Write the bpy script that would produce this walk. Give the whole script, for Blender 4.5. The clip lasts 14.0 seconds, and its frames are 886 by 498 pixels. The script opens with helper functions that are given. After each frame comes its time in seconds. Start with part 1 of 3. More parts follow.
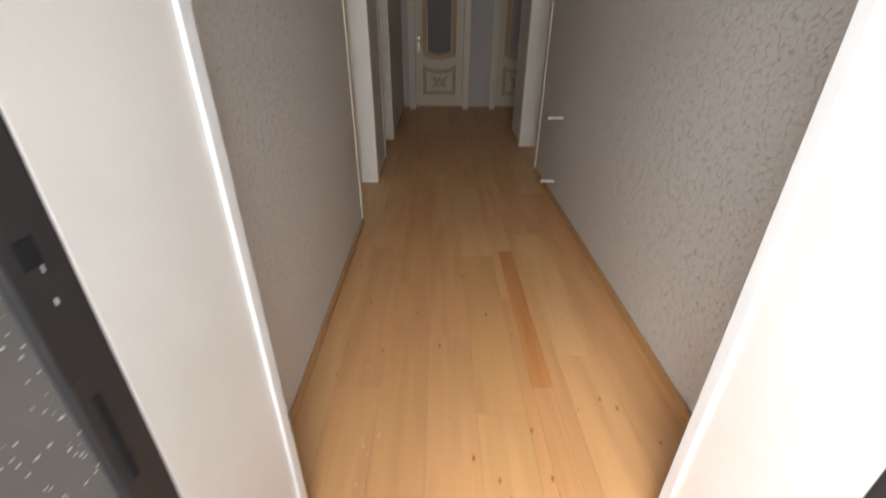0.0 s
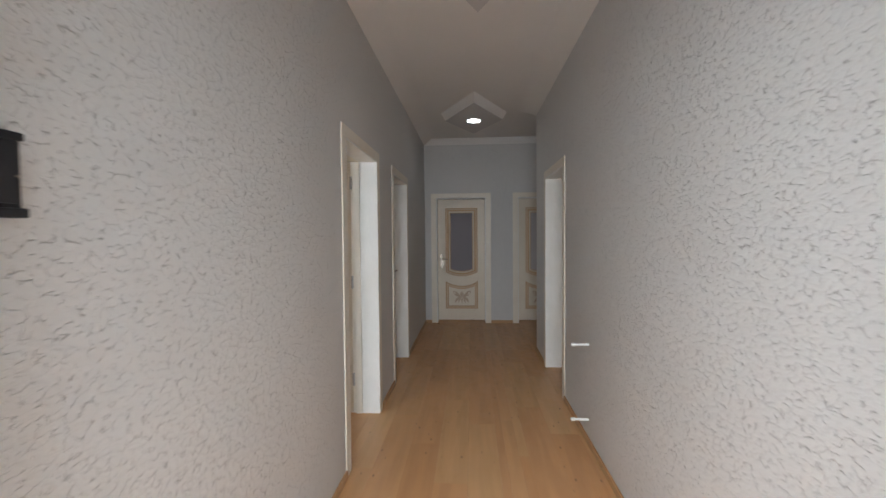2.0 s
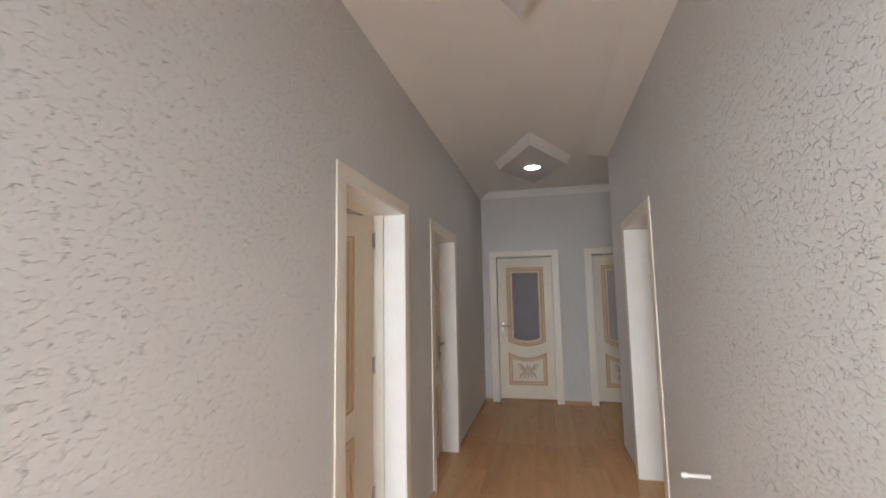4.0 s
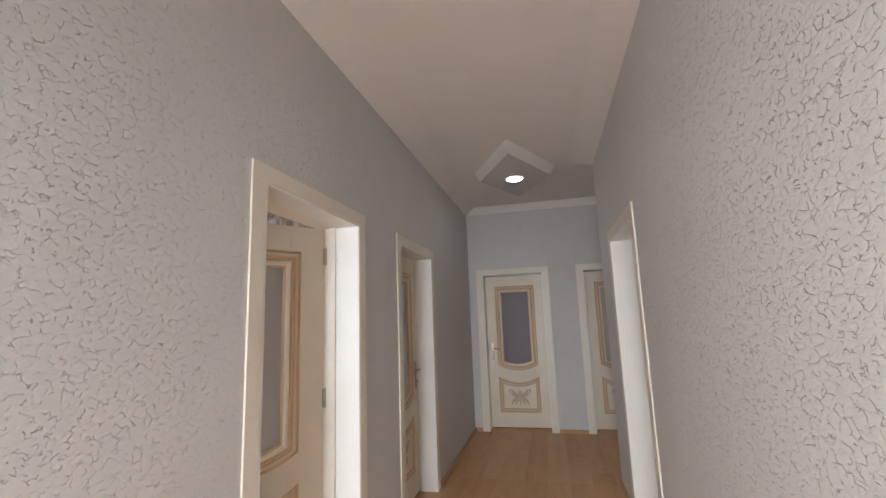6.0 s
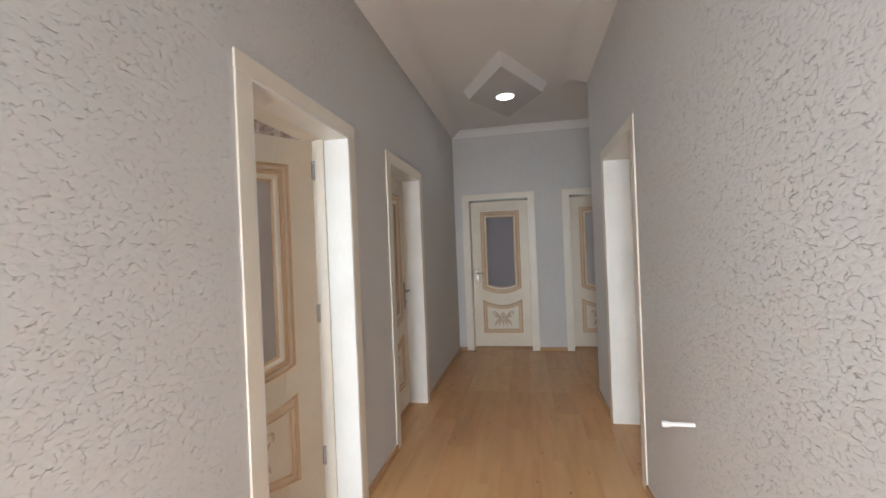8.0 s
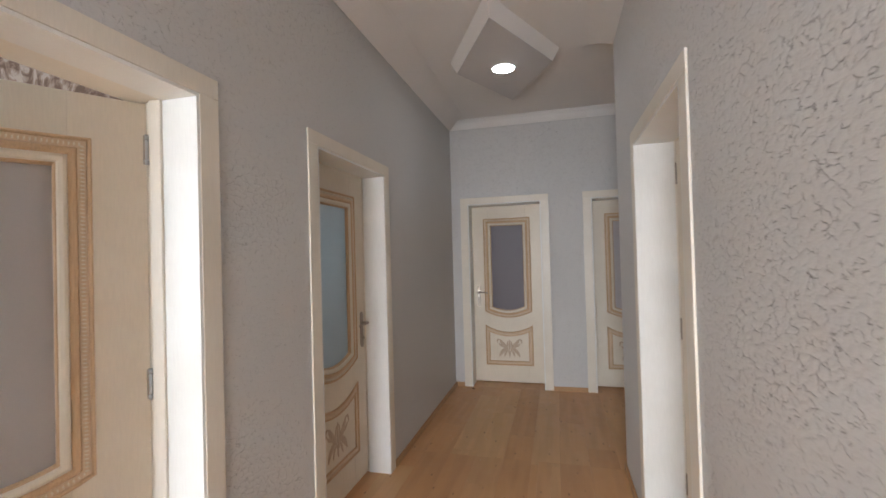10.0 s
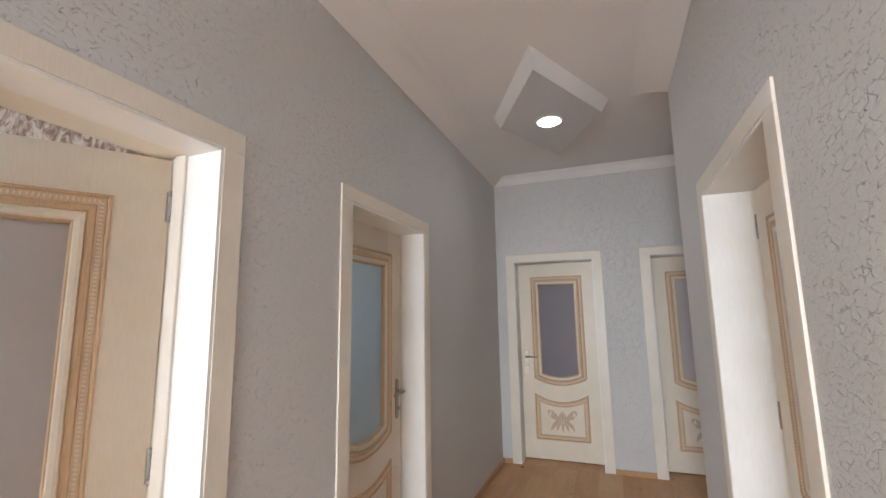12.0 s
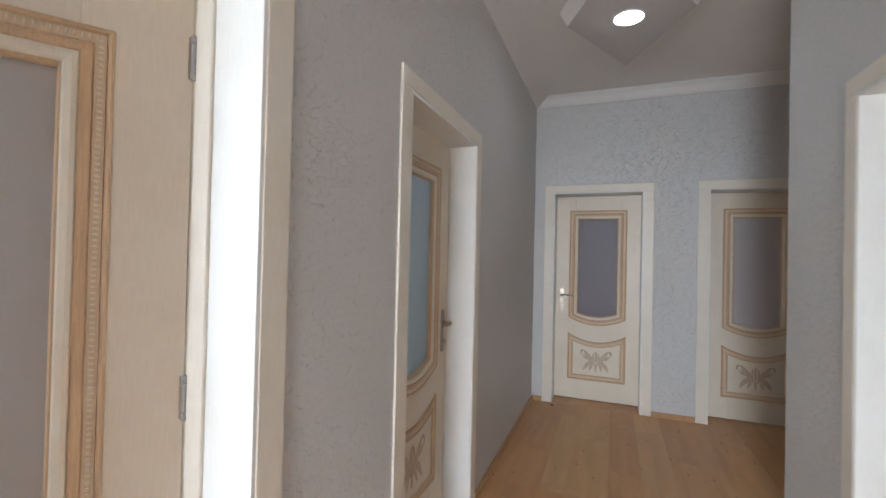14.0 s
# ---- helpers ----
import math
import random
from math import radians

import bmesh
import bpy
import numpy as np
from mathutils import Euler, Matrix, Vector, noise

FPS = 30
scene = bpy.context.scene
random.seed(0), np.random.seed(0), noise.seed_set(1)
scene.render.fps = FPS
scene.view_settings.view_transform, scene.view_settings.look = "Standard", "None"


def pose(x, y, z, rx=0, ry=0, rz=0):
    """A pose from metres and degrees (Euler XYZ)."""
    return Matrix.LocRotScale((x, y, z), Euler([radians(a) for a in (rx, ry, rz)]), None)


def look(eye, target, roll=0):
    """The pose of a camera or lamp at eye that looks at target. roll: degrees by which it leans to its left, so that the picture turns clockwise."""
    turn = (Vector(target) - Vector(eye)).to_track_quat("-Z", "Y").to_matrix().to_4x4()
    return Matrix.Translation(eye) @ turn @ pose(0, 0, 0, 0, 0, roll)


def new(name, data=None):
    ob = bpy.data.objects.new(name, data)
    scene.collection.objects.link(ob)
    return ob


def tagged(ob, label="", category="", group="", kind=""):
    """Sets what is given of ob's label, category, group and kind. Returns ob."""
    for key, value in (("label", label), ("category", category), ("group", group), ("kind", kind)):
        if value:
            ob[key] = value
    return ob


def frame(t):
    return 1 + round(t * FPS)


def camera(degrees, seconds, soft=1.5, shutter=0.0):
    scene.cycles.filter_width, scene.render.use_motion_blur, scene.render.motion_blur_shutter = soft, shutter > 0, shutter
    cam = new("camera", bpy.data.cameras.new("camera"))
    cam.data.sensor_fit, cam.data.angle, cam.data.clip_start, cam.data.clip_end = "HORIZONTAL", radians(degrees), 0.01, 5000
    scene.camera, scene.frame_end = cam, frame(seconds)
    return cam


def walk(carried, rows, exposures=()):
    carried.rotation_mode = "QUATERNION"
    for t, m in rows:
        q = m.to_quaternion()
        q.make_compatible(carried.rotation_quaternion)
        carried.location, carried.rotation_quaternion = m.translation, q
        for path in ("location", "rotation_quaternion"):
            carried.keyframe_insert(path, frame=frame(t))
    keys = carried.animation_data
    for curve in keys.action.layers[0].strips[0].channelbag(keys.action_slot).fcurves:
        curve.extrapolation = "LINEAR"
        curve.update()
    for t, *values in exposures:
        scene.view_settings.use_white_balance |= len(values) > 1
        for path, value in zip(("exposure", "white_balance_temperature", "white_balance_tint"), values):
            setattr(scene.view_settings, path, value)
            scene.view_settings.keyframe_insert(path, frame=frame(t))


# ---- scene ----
cam = camera(91.4, 14.0, shutter=0.5)
EXPOSURES = [(0.0, -0.66, 6950, 13), (0.5, -0.14, 7000, 12), (1.0, -0.08, 7050, 12), (1.5, 0.12, 6150, 10), (2.0, 0.18, 6200, 10), (3.0, 0.68, 6300, 11), (4.2, 0.78, 6450, 13),
             (6.5, 0.90, 6350, 13), (8.0, 0.98, 6300, 11), (8.6, 0.72, 6400, 12), (11.0, 1.42, 6250, 13), (12.5, 1.42, 6200, 13), (14.0, 1.26, 5900, 10)]
PATH = [
    (0, (0.579, 0.388, 1.408), (0.601, 2.146, 0.455), 0.4),
    (0.5, (0.651, 0.460, 1.427), (0.709, 2.362, 0.811), 0.4),
    (1, (0.738, 0.559, 1.462), (0.661, 2.539, 1.193), -0.4),
    (1.5, (0.793, 0.655, 1.484), (0.62, 2.644, 1.376), -0.0),
    (2, (0.765, 0.868, 1.464), (0.633, 2.862, 1.396), -0.5),
    (2.5, (0.712, 1.186, 1.493), (0.596, 3.182, 1.449), -0.6),
    (3, (0.697, 1.319, 1.499), (0.562, 3.314, 1.483), -1.1),
    (3.5, (0.77, 1.478, 1.501), (0.524, 3.462, 1.552), -1.6),
    (4, (0.889, 1.659, 1.521), (0.435, 3.595, 1.731), -1.0),
    (4.2, (0.911, 1.744, 1.521), (0.458, 3.677, 1.766), -1.1),
    (6.3, (1.066, 2.023, 1.497), (0.607, 3.944, 1.808), -2.1),
    (6.5, (1.062, 2.022, 1.486), (0.609, 3.954, 1.733), -1.7),
    (7, (1.041, 2.024, 1.455), (0.622, 3.977, 1.539), -1.6),
    (7.5, (1.001, 2.021, 1.434), (0.618, 3.983, 1.481), -1.4),
    (8, (0.955, 2.071, 1.419), (0.575, 4.035, 1.415), -2.3),
    (8.5, (1.045, 2.347, 1.421), (0.659, 4.309, 1.402), -2.7),
    (8.7, (1.105, 2.475, 1.443), (0.716, 4.437, 1.428), -2.8),
    (10.8, (1.156, 3.32, 1.509), (0.531, 5.214, 1.66), -0.4),
    (11, (1.155, 3.328, 1.517), (0.503, 5.207, 1.72), -0.2),
    (11.5, (1.137, 3.339, 1.527), (0.432, 5.192, 1.784), -0.3),
    (12, (1.126, 3.347, 1.524), (0.425, 5.197, 1.818), -0.9),
    (12.5, (1.128, 3.364, 1.481), (0.399, 5.214, 1.688), -1.1),
    (13, (1.109, 3.391, 1.439), (0.339, 5.236, 1.485), -1.5),
    (13.5, (0.971, 3.482, 1.423), (0.2, 5.327, 1.454), -0.1),
    (14, (0.73, 3.591, 1.433), (0.001, 5.454, 1.456), 1.3),
]
walk(cam, [(t, look(eye, target, roll)) for t, eye, target, roll in PATH],
     EXPOSURES)


# ---- light ----
world = bpy.data.worlds.new("sky")
scene.world = world
world.use_nodes = True
wn = world.node_tree
sky = wn.nodes.new("ShaderNodeTexSky")
sky.sky_type, sky.sun_disc, sky.sun_elevation, sky.sun_rotation = "NISHITA", False, radians(38), radians(200)
wn.nodes["Background"].inputs["Strength"].default_value = 0.12
wn.links.new(sky.outputs["Color"], wn.nodes["Background"].inputs["Color"])

sun = new("sun", bpy.data.lights.new("sun", "SUN"))
sun.data.energy, sun.data.angle, sun.data.color = 1.0, radians(12), (1.0, 0.95, 0.88)
sun.matrix_world = look((-3, -6, 7), (0, 0, 0))


def area_lamp(name, eye, target, sx, sy, watts, color):
    data = bpy.data.lights.new(name, "AREA")
    data.shape, data.size, data.size_y, data.energy, data.color = "RECTANGLE", sx, sy, watts, color
    ob = new(name, data)
    ob.matrix_world = look(eye, target)
    return ob


# daylight at the open entrance and at assumed, unseen windows of the side rooms
area_lamp("entrance_daylight", (-0.12, -0.40, 2.02), (0.85, 3.0, 1.22), 2.9, 2.45, 385, (0.90, 0.955, 1.0))
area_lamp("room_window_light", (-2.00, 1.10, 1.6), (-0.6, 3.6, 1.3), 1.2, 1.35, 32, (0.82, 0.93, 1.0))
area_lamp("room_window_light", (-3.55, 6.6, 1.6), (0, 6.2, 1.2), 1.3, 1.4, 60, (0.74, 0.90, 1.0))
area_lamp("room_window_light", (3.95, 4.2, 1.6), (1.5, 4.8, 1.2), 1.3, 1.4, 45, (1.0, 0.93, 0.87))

# ---- materials ----


def material(name):
    m = bpy.data.materials.new(name)
    m.use_nodes = True
    nt = m.node_tree
    return m, nt, nt.nodes["Principled BSDF"]


def node(nt, kind, **values):
    n = nt.nodes.new(kind)
    for k, v in values.items():
        n.inputs[k].default_value = v
    return n


def ramp(nt, src, *stops):
    r = nt.nodes.new("ShaderNodeValToRGB")
    e = r.color_ramp.elements
    while len(e) < len(stops):
        e.new(0.5)
    for el, (p, c) in zip(e, stops):
        el.position = p
        el.color = (*c, 1) if len(c) == 3 else (c[0], c[0], c[0], 1)
    nt.links.new(src, r.inputs["Fac"])
    return r.outputs["Color"]


def coords(nt, scale=(1, 1, 1), which="Object"):
    tc = nt.nodes.new("ShaderNodeTexCoord")
    mp = node(nt, "ShaderNodeMapping", Scale=scale)
    nt.links.new(tc.outputs[which], mp.inputs["Vector"])
    return mp.outputs["Vector"]


def tex(nt, vec, scale, detail=3.0, rough=0.5, distortion=0.0):
    n = node(nt, "ShaderNodeTexNoise", Scale=scale, Detail=detail, Roughness=rough, Distortion=distortion)
    nt.links.new(vec, n.inputs["Vector"])
    return n


def mix(nt, fac, a, b, blend="MIX"):
    n = nt.nodes.new("ShaderNodeMix")
    n.data_type, n.blend_type = "RGBA", blend
    for k, v in ((0, fac), (6, a), (7, b)):
        if isinstance(v, (int, float)):
            n.inputs[k].default_value = v
        elif isinstance(v, tuple):
            n.inputs[k].default_value = (*v, 1)
        else:
            nt.links.new(v, n.inputs[k])
    return n.outputs[2]


def bump(nt, bsdf, height, strength, distance):
    b = node(nt, "ShaderNodeBump", Strength=strength, Distance=distance)
    nt.links.new(height, b.inputs["Height"])
    nt.links.new(b.outputs["Normal"], bsdf.inputs["Normal"])


def maths(nt, op, a, b):
    n = nt.nodes.new("ShaderNodeMath")
    n.operation = op
    for i, v in enumerate((a, b)):
        if isinstance(v, (int, float)):
            n.inputs[i].default_value = v
        else:
            nt.links.new(v, n.inputs[i])
    return n.outputs[0]


def wallpaper():
    """Warm grey vinyl paper embossed with short wandering creases, their shade coloured in."""
    m, nt, b = material("embossed_wallpaper")
    v = coords(nt, (1.0, 1.0, 1.35))
    warp = tex(nt, v, 21, 3)
    add = nt.nodes.new("ShaderNodeVectorMath")
    add.operation = "MULTIPLY_ADD"
    nt.links.new(warp.outputs["Color"], add.inputs[0])
    add.inputs[1].default_value = (0.06, 0.06, 0.06)
    nt.links.new(v, add.inputs[2])
    vor = node(nt, "ShaderNodeTexVoronoi", Scale=32.0)
    vor.feature = "DISTANCE_TO_EDGE"
    nt.links.new(add.outputs[0], vor.inputs["Vector"])
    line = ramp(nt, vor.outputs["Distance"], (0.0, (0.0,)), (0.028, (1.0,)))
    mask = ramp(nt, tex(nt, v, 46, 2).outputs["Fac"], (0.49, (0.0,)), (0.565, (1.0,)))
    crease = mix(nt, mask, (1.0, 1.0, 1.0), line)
    pillow = ramp(nt, vor.outputs["Distance"], (0.0, (0.0,)), (0.35, (1.0,)))
    fine = tex(nt, v, 160, 2).outputs["Fac"]
    h = mix(nt, 0.18, crease, pillow)
    h = mix(nt, 0.24, h, tex(nt, v, 50, 3, 0.6, 0.7).outputs["Fac"])
    h = mix(nt, 0.16, h, fine)
    bump(nt, b, h, 1.0, 0.0058)
    big = tex(nt, v, 1.3, 3).outputs["Fac"]
    col = mix(nt, big, (0.625, 0.61, 0.588), (0.68, 0.664, 0.64))
    # shade of the creases put into the base colour, besides the bump
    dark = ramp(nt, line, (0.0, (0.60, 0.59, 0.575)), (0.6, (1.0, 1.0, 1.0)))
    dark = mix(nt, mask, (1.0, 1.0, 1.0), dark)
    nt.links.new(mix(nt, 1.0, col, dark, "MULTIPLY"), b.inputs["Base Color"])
    b.inputs["Roughness"].default_value = 0.55
    b.inputs["Specular IOR Level"].default_value = 0.4
    return m


def plaster(name, color, rough=0.7):
    m, nt, b = material(name)
    v = coords(nt)
    c = tuple(x * 0.93 for x in color)
    nt.links.new(mix(nt, tex(nt, v, 2.0, 4).outputs["Fac"], c, color), b.inputs["Base Color"])
    bump(nt, b, tex(nt, v, 60, 3).outputs["Fac"], 0.15, 0.002)
    b.inputs["Roughness"].default_value = rough
    return m


def painted_wood(name, color, along=(14, 14, 1.2), rough=0.42, vary=0.9, depth=0.0012):
    """Lacquered foil with a faint pressed grain along the length."""
    m, nt, b = material(name)
    v = coords(nt, along)
    g = tex(nt, v, 14, 4, 0.6).outputs["Fac"]
    c = tuple(x * vary for x in color)
    tone = mix(nt, ramp(nt, g, (0.35, (0.0,)), (0.62, (1.0,))), c, color)
    blotch = ramp(nt, tex(nt, coords(nt), 4, 3).outputs["Fac"], (0.3, (0.94, 0.93, 0.91)), (0.7, (1.0, 1.0, 1.0)))
    nt.links.new(mix(nt, 1.0, tone, blotch, "MULTIPLY"), b.inputs["Base Color"])
    bump(nt, b, g, 0.35, depth)
    b.inputs["Roughness"].default_value = rough
    return m


def laminate(name="plank_laminate", red=False):
    """Honey-coloured plank floor; each plank a tone of its own, long grain and small knots."""
    m, nt, b = material(name)
    info = nt.nodes.new("ShaderNodeObjectInfo")
    tc = nt.nodes.new("ShaderNodeTexCoord")
    shift = nt.nodes.new("ShaderNodeVectorMath")
    shift.operation = "MULTIPLY_ADD"
    comb = nt.nodes.new("ShaderNodeCombineXYZ")
    for k in ("X", "Y", "Z"):
        nt.links.new(info.outputs["Random"], comb.inputs[k])
    nt.links.new(comb.outputs[0], shift.inputs[0])
    shift.inputs[1].default_value = (37, 53, 11)
    nt.links.new(tc.outputs["Object"], shift.inputs[2])
    mp = node(nt, "ShaderNodeMapping", Scale=(11, 0.7, 4))
    nt.links.new(shift.outputs[0], mp.inputs["Vector"])
    grain = tex(nt, mp.outputs["Vector"], 2.2, 5, 0.62, 0.7).outputs["Fac"]
    tone = ramp(nt, info.outputs["Random"], (0.0, (0.59, 0.315, 0.138)), (0.45, (0.625, 0.345, 0.158)),
                (0.85, (0.655, 0.395, 0.185)), (0.97, (0.59, 0.325, 0.138)))
    if red:
        tone = mix(nt, grain, (0.46, 0.17, 0.055), (0.60, 0.29, 0.11))
    dark = ramp(nt, grain, (0.30, (0.955, 0.935, 0.91)), (0.62, (1.0, 1.0, 1.0)))
    col = mix(nt, 1.0, tone, dark, "MULTIPLY")
    mk = node(nt, "ShaderNodeMapping", Scale=(13, 6.5, 1))
    nt.links.new(shift.outputs[0], mk.inputs["Vector"])
    knot = node(nt, "ShaderNodeTexVoronoi", Scale=1.0)
    nt.links.new(mk.outputs["Vector"], knot.inputs["Vector"])
    kf = ramp(nt, knot.outputs["Distance"], (0.03, (0.9,)), (0.11, (0.0,)))
    col = mix(nt, kf, col, (0.17, 0.075, 0.025))
    streak = ramp(nt, tex(nt, mp.outputs["Vector"], 0.75, 2).outputs["Fac"], (0.62, (0.0,)), (0.80, (0.3,)))
    col = mix(nt, streak, col, (0.43, 0.20, 0.07))
    mb = node(nt, "ShaderNodeMapping", Scale=(1, 0.10, 1))
    nt.links.new(shift.outputs[0], mb.inputs["Vector"])
    band = ramp(nt, tex(nt, mb.outputs["Vector"], 13, 1).outputs["Fac"], (0.38, (0.945, 0.93, 0.91)), (0.47, (0.98, 0.975, 0.97)), (0.56, (1.03, 1.02, 1.0)))
    col = mix(nt, 1.0, col, band, "MULTIPLY")
    nt.links.new(col, b.inputs["Base Color"])
    nt.links.new(ramp(nt, tex(nt, tc.outputs["Object"], 9, 4).outputs["Fac"], (0.3, (0.30,)), (0.7, (0.46,))), b.inputs["Roughness"])
    bump(nt, b, grain, 0.15, 0.0008)
    return m


def plain(name, color, rough=0.5, metal=0.0, noise_scale=30, vary=0.85):
    m, nt, b = material(name)
    n = tex(nt, coords(nt), noise_scale, 4).outputs["Fac"]
    nt.links.new(mix(nt, n, tuple(x * vary for x in color), color), b.inputs["Base Color"])
    nt.links.new(ramp(nt, n, (0.3, (max(rough - 0.08, 0.02),)), (0.7, (rough + 0.08,))), b.inputs["Roughness"])
    b.inputs["Metallic"].default_value = metal
    return m


def frosted_glass(name, color, clear):
    m, nt, b = material(name)
    n = tex(nt, coords(nt), 220, 2).outputs["Fac"]
    nt.links.new(mix(nt, n, tuple(x * 0.94 for x in color), color), b.inputs["Base Color"])
    b.inputs["Transmission Weight"].default_value = clear
    b.inputs["Roughness"].default_value = 0.42
    b.inputs["IOR"].default_value = 1.45
    bump(nt, b, n, 0.1, 0.0005)
    return m


def terrazzo():
    m, nt, b = material("speckled_terrazzo")
    v = coords(nt)
    vor = node(nt, "ShaderNodeTexVoronoi", Scale=95.0)
    nt.links.new(v, vor.inputs["Vector"])
    chip = ramp(nt, vor.outputs["Distance"], (0.16, (1.0,)), (0.24, (0.0,)))
    keep = ramp(nt, tex(nt, v, 45, 1).outputs["Fac"], (0.47, (0.0,)), (0.52, (1.0,)))
    base = mix(nt, tex(nt, v, 5, 4).outputs["Fac"], (0.11, 0.105, 0.10), (0.20, 0.19, 0.18))
    nt.links.new(mix(nt, mix(nt, 1.0, chip, keep, "MULTIPLY"), base, (0.75, 0.70, 0.62)), b.inputs["Base Color"])
    b.inputs["Roughness"].default_value = 0.7
    bump(nt, b, chip, 0.3, 0.002)
    return m


def floral():
    m, nt, b = material("floral_wallpaper")
    v = coords(nt)
    n = tex(nt, v, 9, 4, 0.6, 1.5).outputs["Fac"]
    nt.links.new(ramp(nt, n, (0.40, (0.19, 0.12, 0.085)), (0.50, (0.36, 0.26, 0.20)), (0.60, (0.56, 0.48, 0.41))), b.inputs["Base Color"])
    b.inputs["Roughness"].default_value = 0.7
    return m


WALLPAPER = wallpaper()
CEILING = plaster("ceiling_paint", (0.85, 0.82, 0.78), 0.6)
BOXGREY = plaster("box_grey", (0.66, 0.64, 0.625))
ROOMWALL = plaster("room_plaster", (0.62, 0.58, 0.54))
FLORAL = floral()
BLUEWALL = plaster("pale_room_plaster", (0.62, 0.66, 0.70))
CREAM = painted_wood("cream_door_foil", (0.82, 0.74, 0.61), vary=0.95, depth=0.0006)
CASING = painted_wood("ivory_casing_foil", (0.85, 0.785, 0.675), rough=0.36, vary=0.95)
LINING = painted_wood("white_lining_foil", (0.86, 0.845, 0.80), rough=0.38, vary=0.96)
TAN = painted_wood("gold_patina", (0.70, 0.48, 0.285), rough=0.5, vary=0.86)
CARVE = painted_wood("carved_patina", (0.75, 0.575, 0.39), rough=0.5, vary=0.88)
PATINA = painted_wood("dusky_patina", (0.66, 0.52, 0.38), rough=0.5, vary=0.8)
FLOOR = laminate()
REDFLOOR = laminate("red_heart_laminate", True)
SKIRT = painted_wood("honey_skirting", (0.56, 0.325, 0.15), along=(14, 1.2, 14), vary=0.8)
GLASS = frosted_glass("frosted_glass", (0.62, 0.585, 0.565), 0.3)
# per-door tints: cool daylight, reflection and dim room put into the glass colour
BLUEGLASS = frosted_glass("cool_frosted_glass", (0.50, 0.57, 0.60), 0.75)
GREYGLASS = frosted_glass("grey_frosted_glass", (0.56, 0.52, 0.52), 0.15)
DIMGLASS = frosted_glass("dim_frosted_glass", (0.30, 0.255, 0.285), 0.55)
STEEL = plain("satin_nickel", (0.47, 0.41, 0.34), 0.4, 1.0)
BLACKPLASTIC = plain("black_plastic", (0.018, 0.018, 0.021), 0.5)
GREYPLASTIC = plain("grey_plastic", (0.50, 0.50, 0.50), 0.45, vary=0.93)
VOIDBLACK = plain("lock_recess_shade", (0.006, 0.006, 0.008), 0.9)
DARKSLOT = plain("dark_toggle", (0.05, 0.05, 0.055), 0.5)
WHITEPIPE = plain("white_pipe", (0.82, 0.81, 0.78), 0.35, vary=0.94)
WHITEPANEL = painted_wood("white_reveal_panel", (0.84, 0.825, 0.80), rough=0.33, vary=0.985, depth=0.0003)
CORNERWHITE = plain("white_corner_plastic", (0.80, 0.805, 0.81), 0.6, vary=0.985)
BLACKSTEEL = plain("black_steel", (0.028, 0.027, 0.029), 0.6, 0.0, 18, 0.6)
TERRAZZO = terrazzo()
SUBFLOOR = plain("dark_underlay", (0.16, 0.085, 0.035), 0.8)
CRUMB = plain("plaster_crumb", (0.78, 0.74, 0.66), 0.8)
LED, _nt, _b = material("lamp_diffuser")
_b.inputs["Base Color"].default_value = (0.9, 0.9, 0.9, 1)
_b.inputs["Emission Color"].default_value = (0.94, 0.97, 1.0, 1)
_b.inputs["Emission Strength"].default_value = 15.0
LEDOFF = plain("unlit_diffuser", (0.8, 0.8, 0.8), 0.4, vary=0.96)

# ---- mesh helpers ----


def box(bm, x0, y0, z0, x1, y1, z1):
    p = [bm.verts.new((x, y, z)) for x in (x0, x1) for y in (y0, y1) for z in (z0, z1)]
    for f in ((0, 1, 3, 2), (4, 6, 7, 5), (0, 4, 5, 1), (2, 3, 7, 6), (0, 2, 6, 4), (1, 5, 7, 3)):
        bm.faces.new([p[i] for i in f])


def soft(bm, width, segments=2):
    bmesh.ops.bevel(bm, geom=bm.edges[:], offset=width, segments=segments, profile=0.6, affect="EDGES")


def prism(bm, pts, y0, y1):
    """The outline pts in the xz plane, solid from y0 to y1."""
    a = [bm.verts.new((x, y0, z)) for x, z in pts]
    b = [bm.verts.new((x, y1, z)) for x, z in pts]
    n = len(pts)
    bm.faces.new(a)
    bm.faces.new(b[::-1])
    for i in range(n):
        bm.faces.new((a[i], b[i], b[(i + 1) % n], a[(i + 1) % n]))


def tube(bm, a, b, r0, r1, seg=12):
    a, b = Vector(a), Vector(b)
    m = Matrix.Translation((a + b) / 2) @ (b - a).to_track_quat("Z", "Y").to_matrix().to_4x4()
    bmesh.ops.create_cone(bm, cap_ends=True, segments=seg, radius1=r0, radius2=r1, depth=(b - a).length, matrix=m)


def linked(name, bm, mat, m=Matrix(), smooth=False):
    bmesh.ops.recalc_face_normals(bm, faces=bm.faces)
    data = bpy.data.meshes.new(name)
    bm.to_mesh(data)
    bm.free()
    data.materials.append(mat)
    if smooth:
        for p in data.polygons:
            p.use_smooth = True
    ob = new(name, data)
    ob.matrix_world = m
    return ob


def part(name, bm, mat, parent, label="", m=Matrix(), smooth=False):
    ob = linked(name, bm, mat, m, smooth)
    ob.parent = parent
    return tagged(ob, label)


def boxed(name, dims, mat, parent=None, label="", bevel=0.0, m=Matrix()):
    bm = bmesh.new()
    box(bm, *dims)
    if bevel:
        soft(bm, bevel)
    return part(name, bm, mat, parent, label, m)


def structure(name, bm, mat, label, category):
    return tagged(linked(name, bm, mat), label, category, kind="structure")


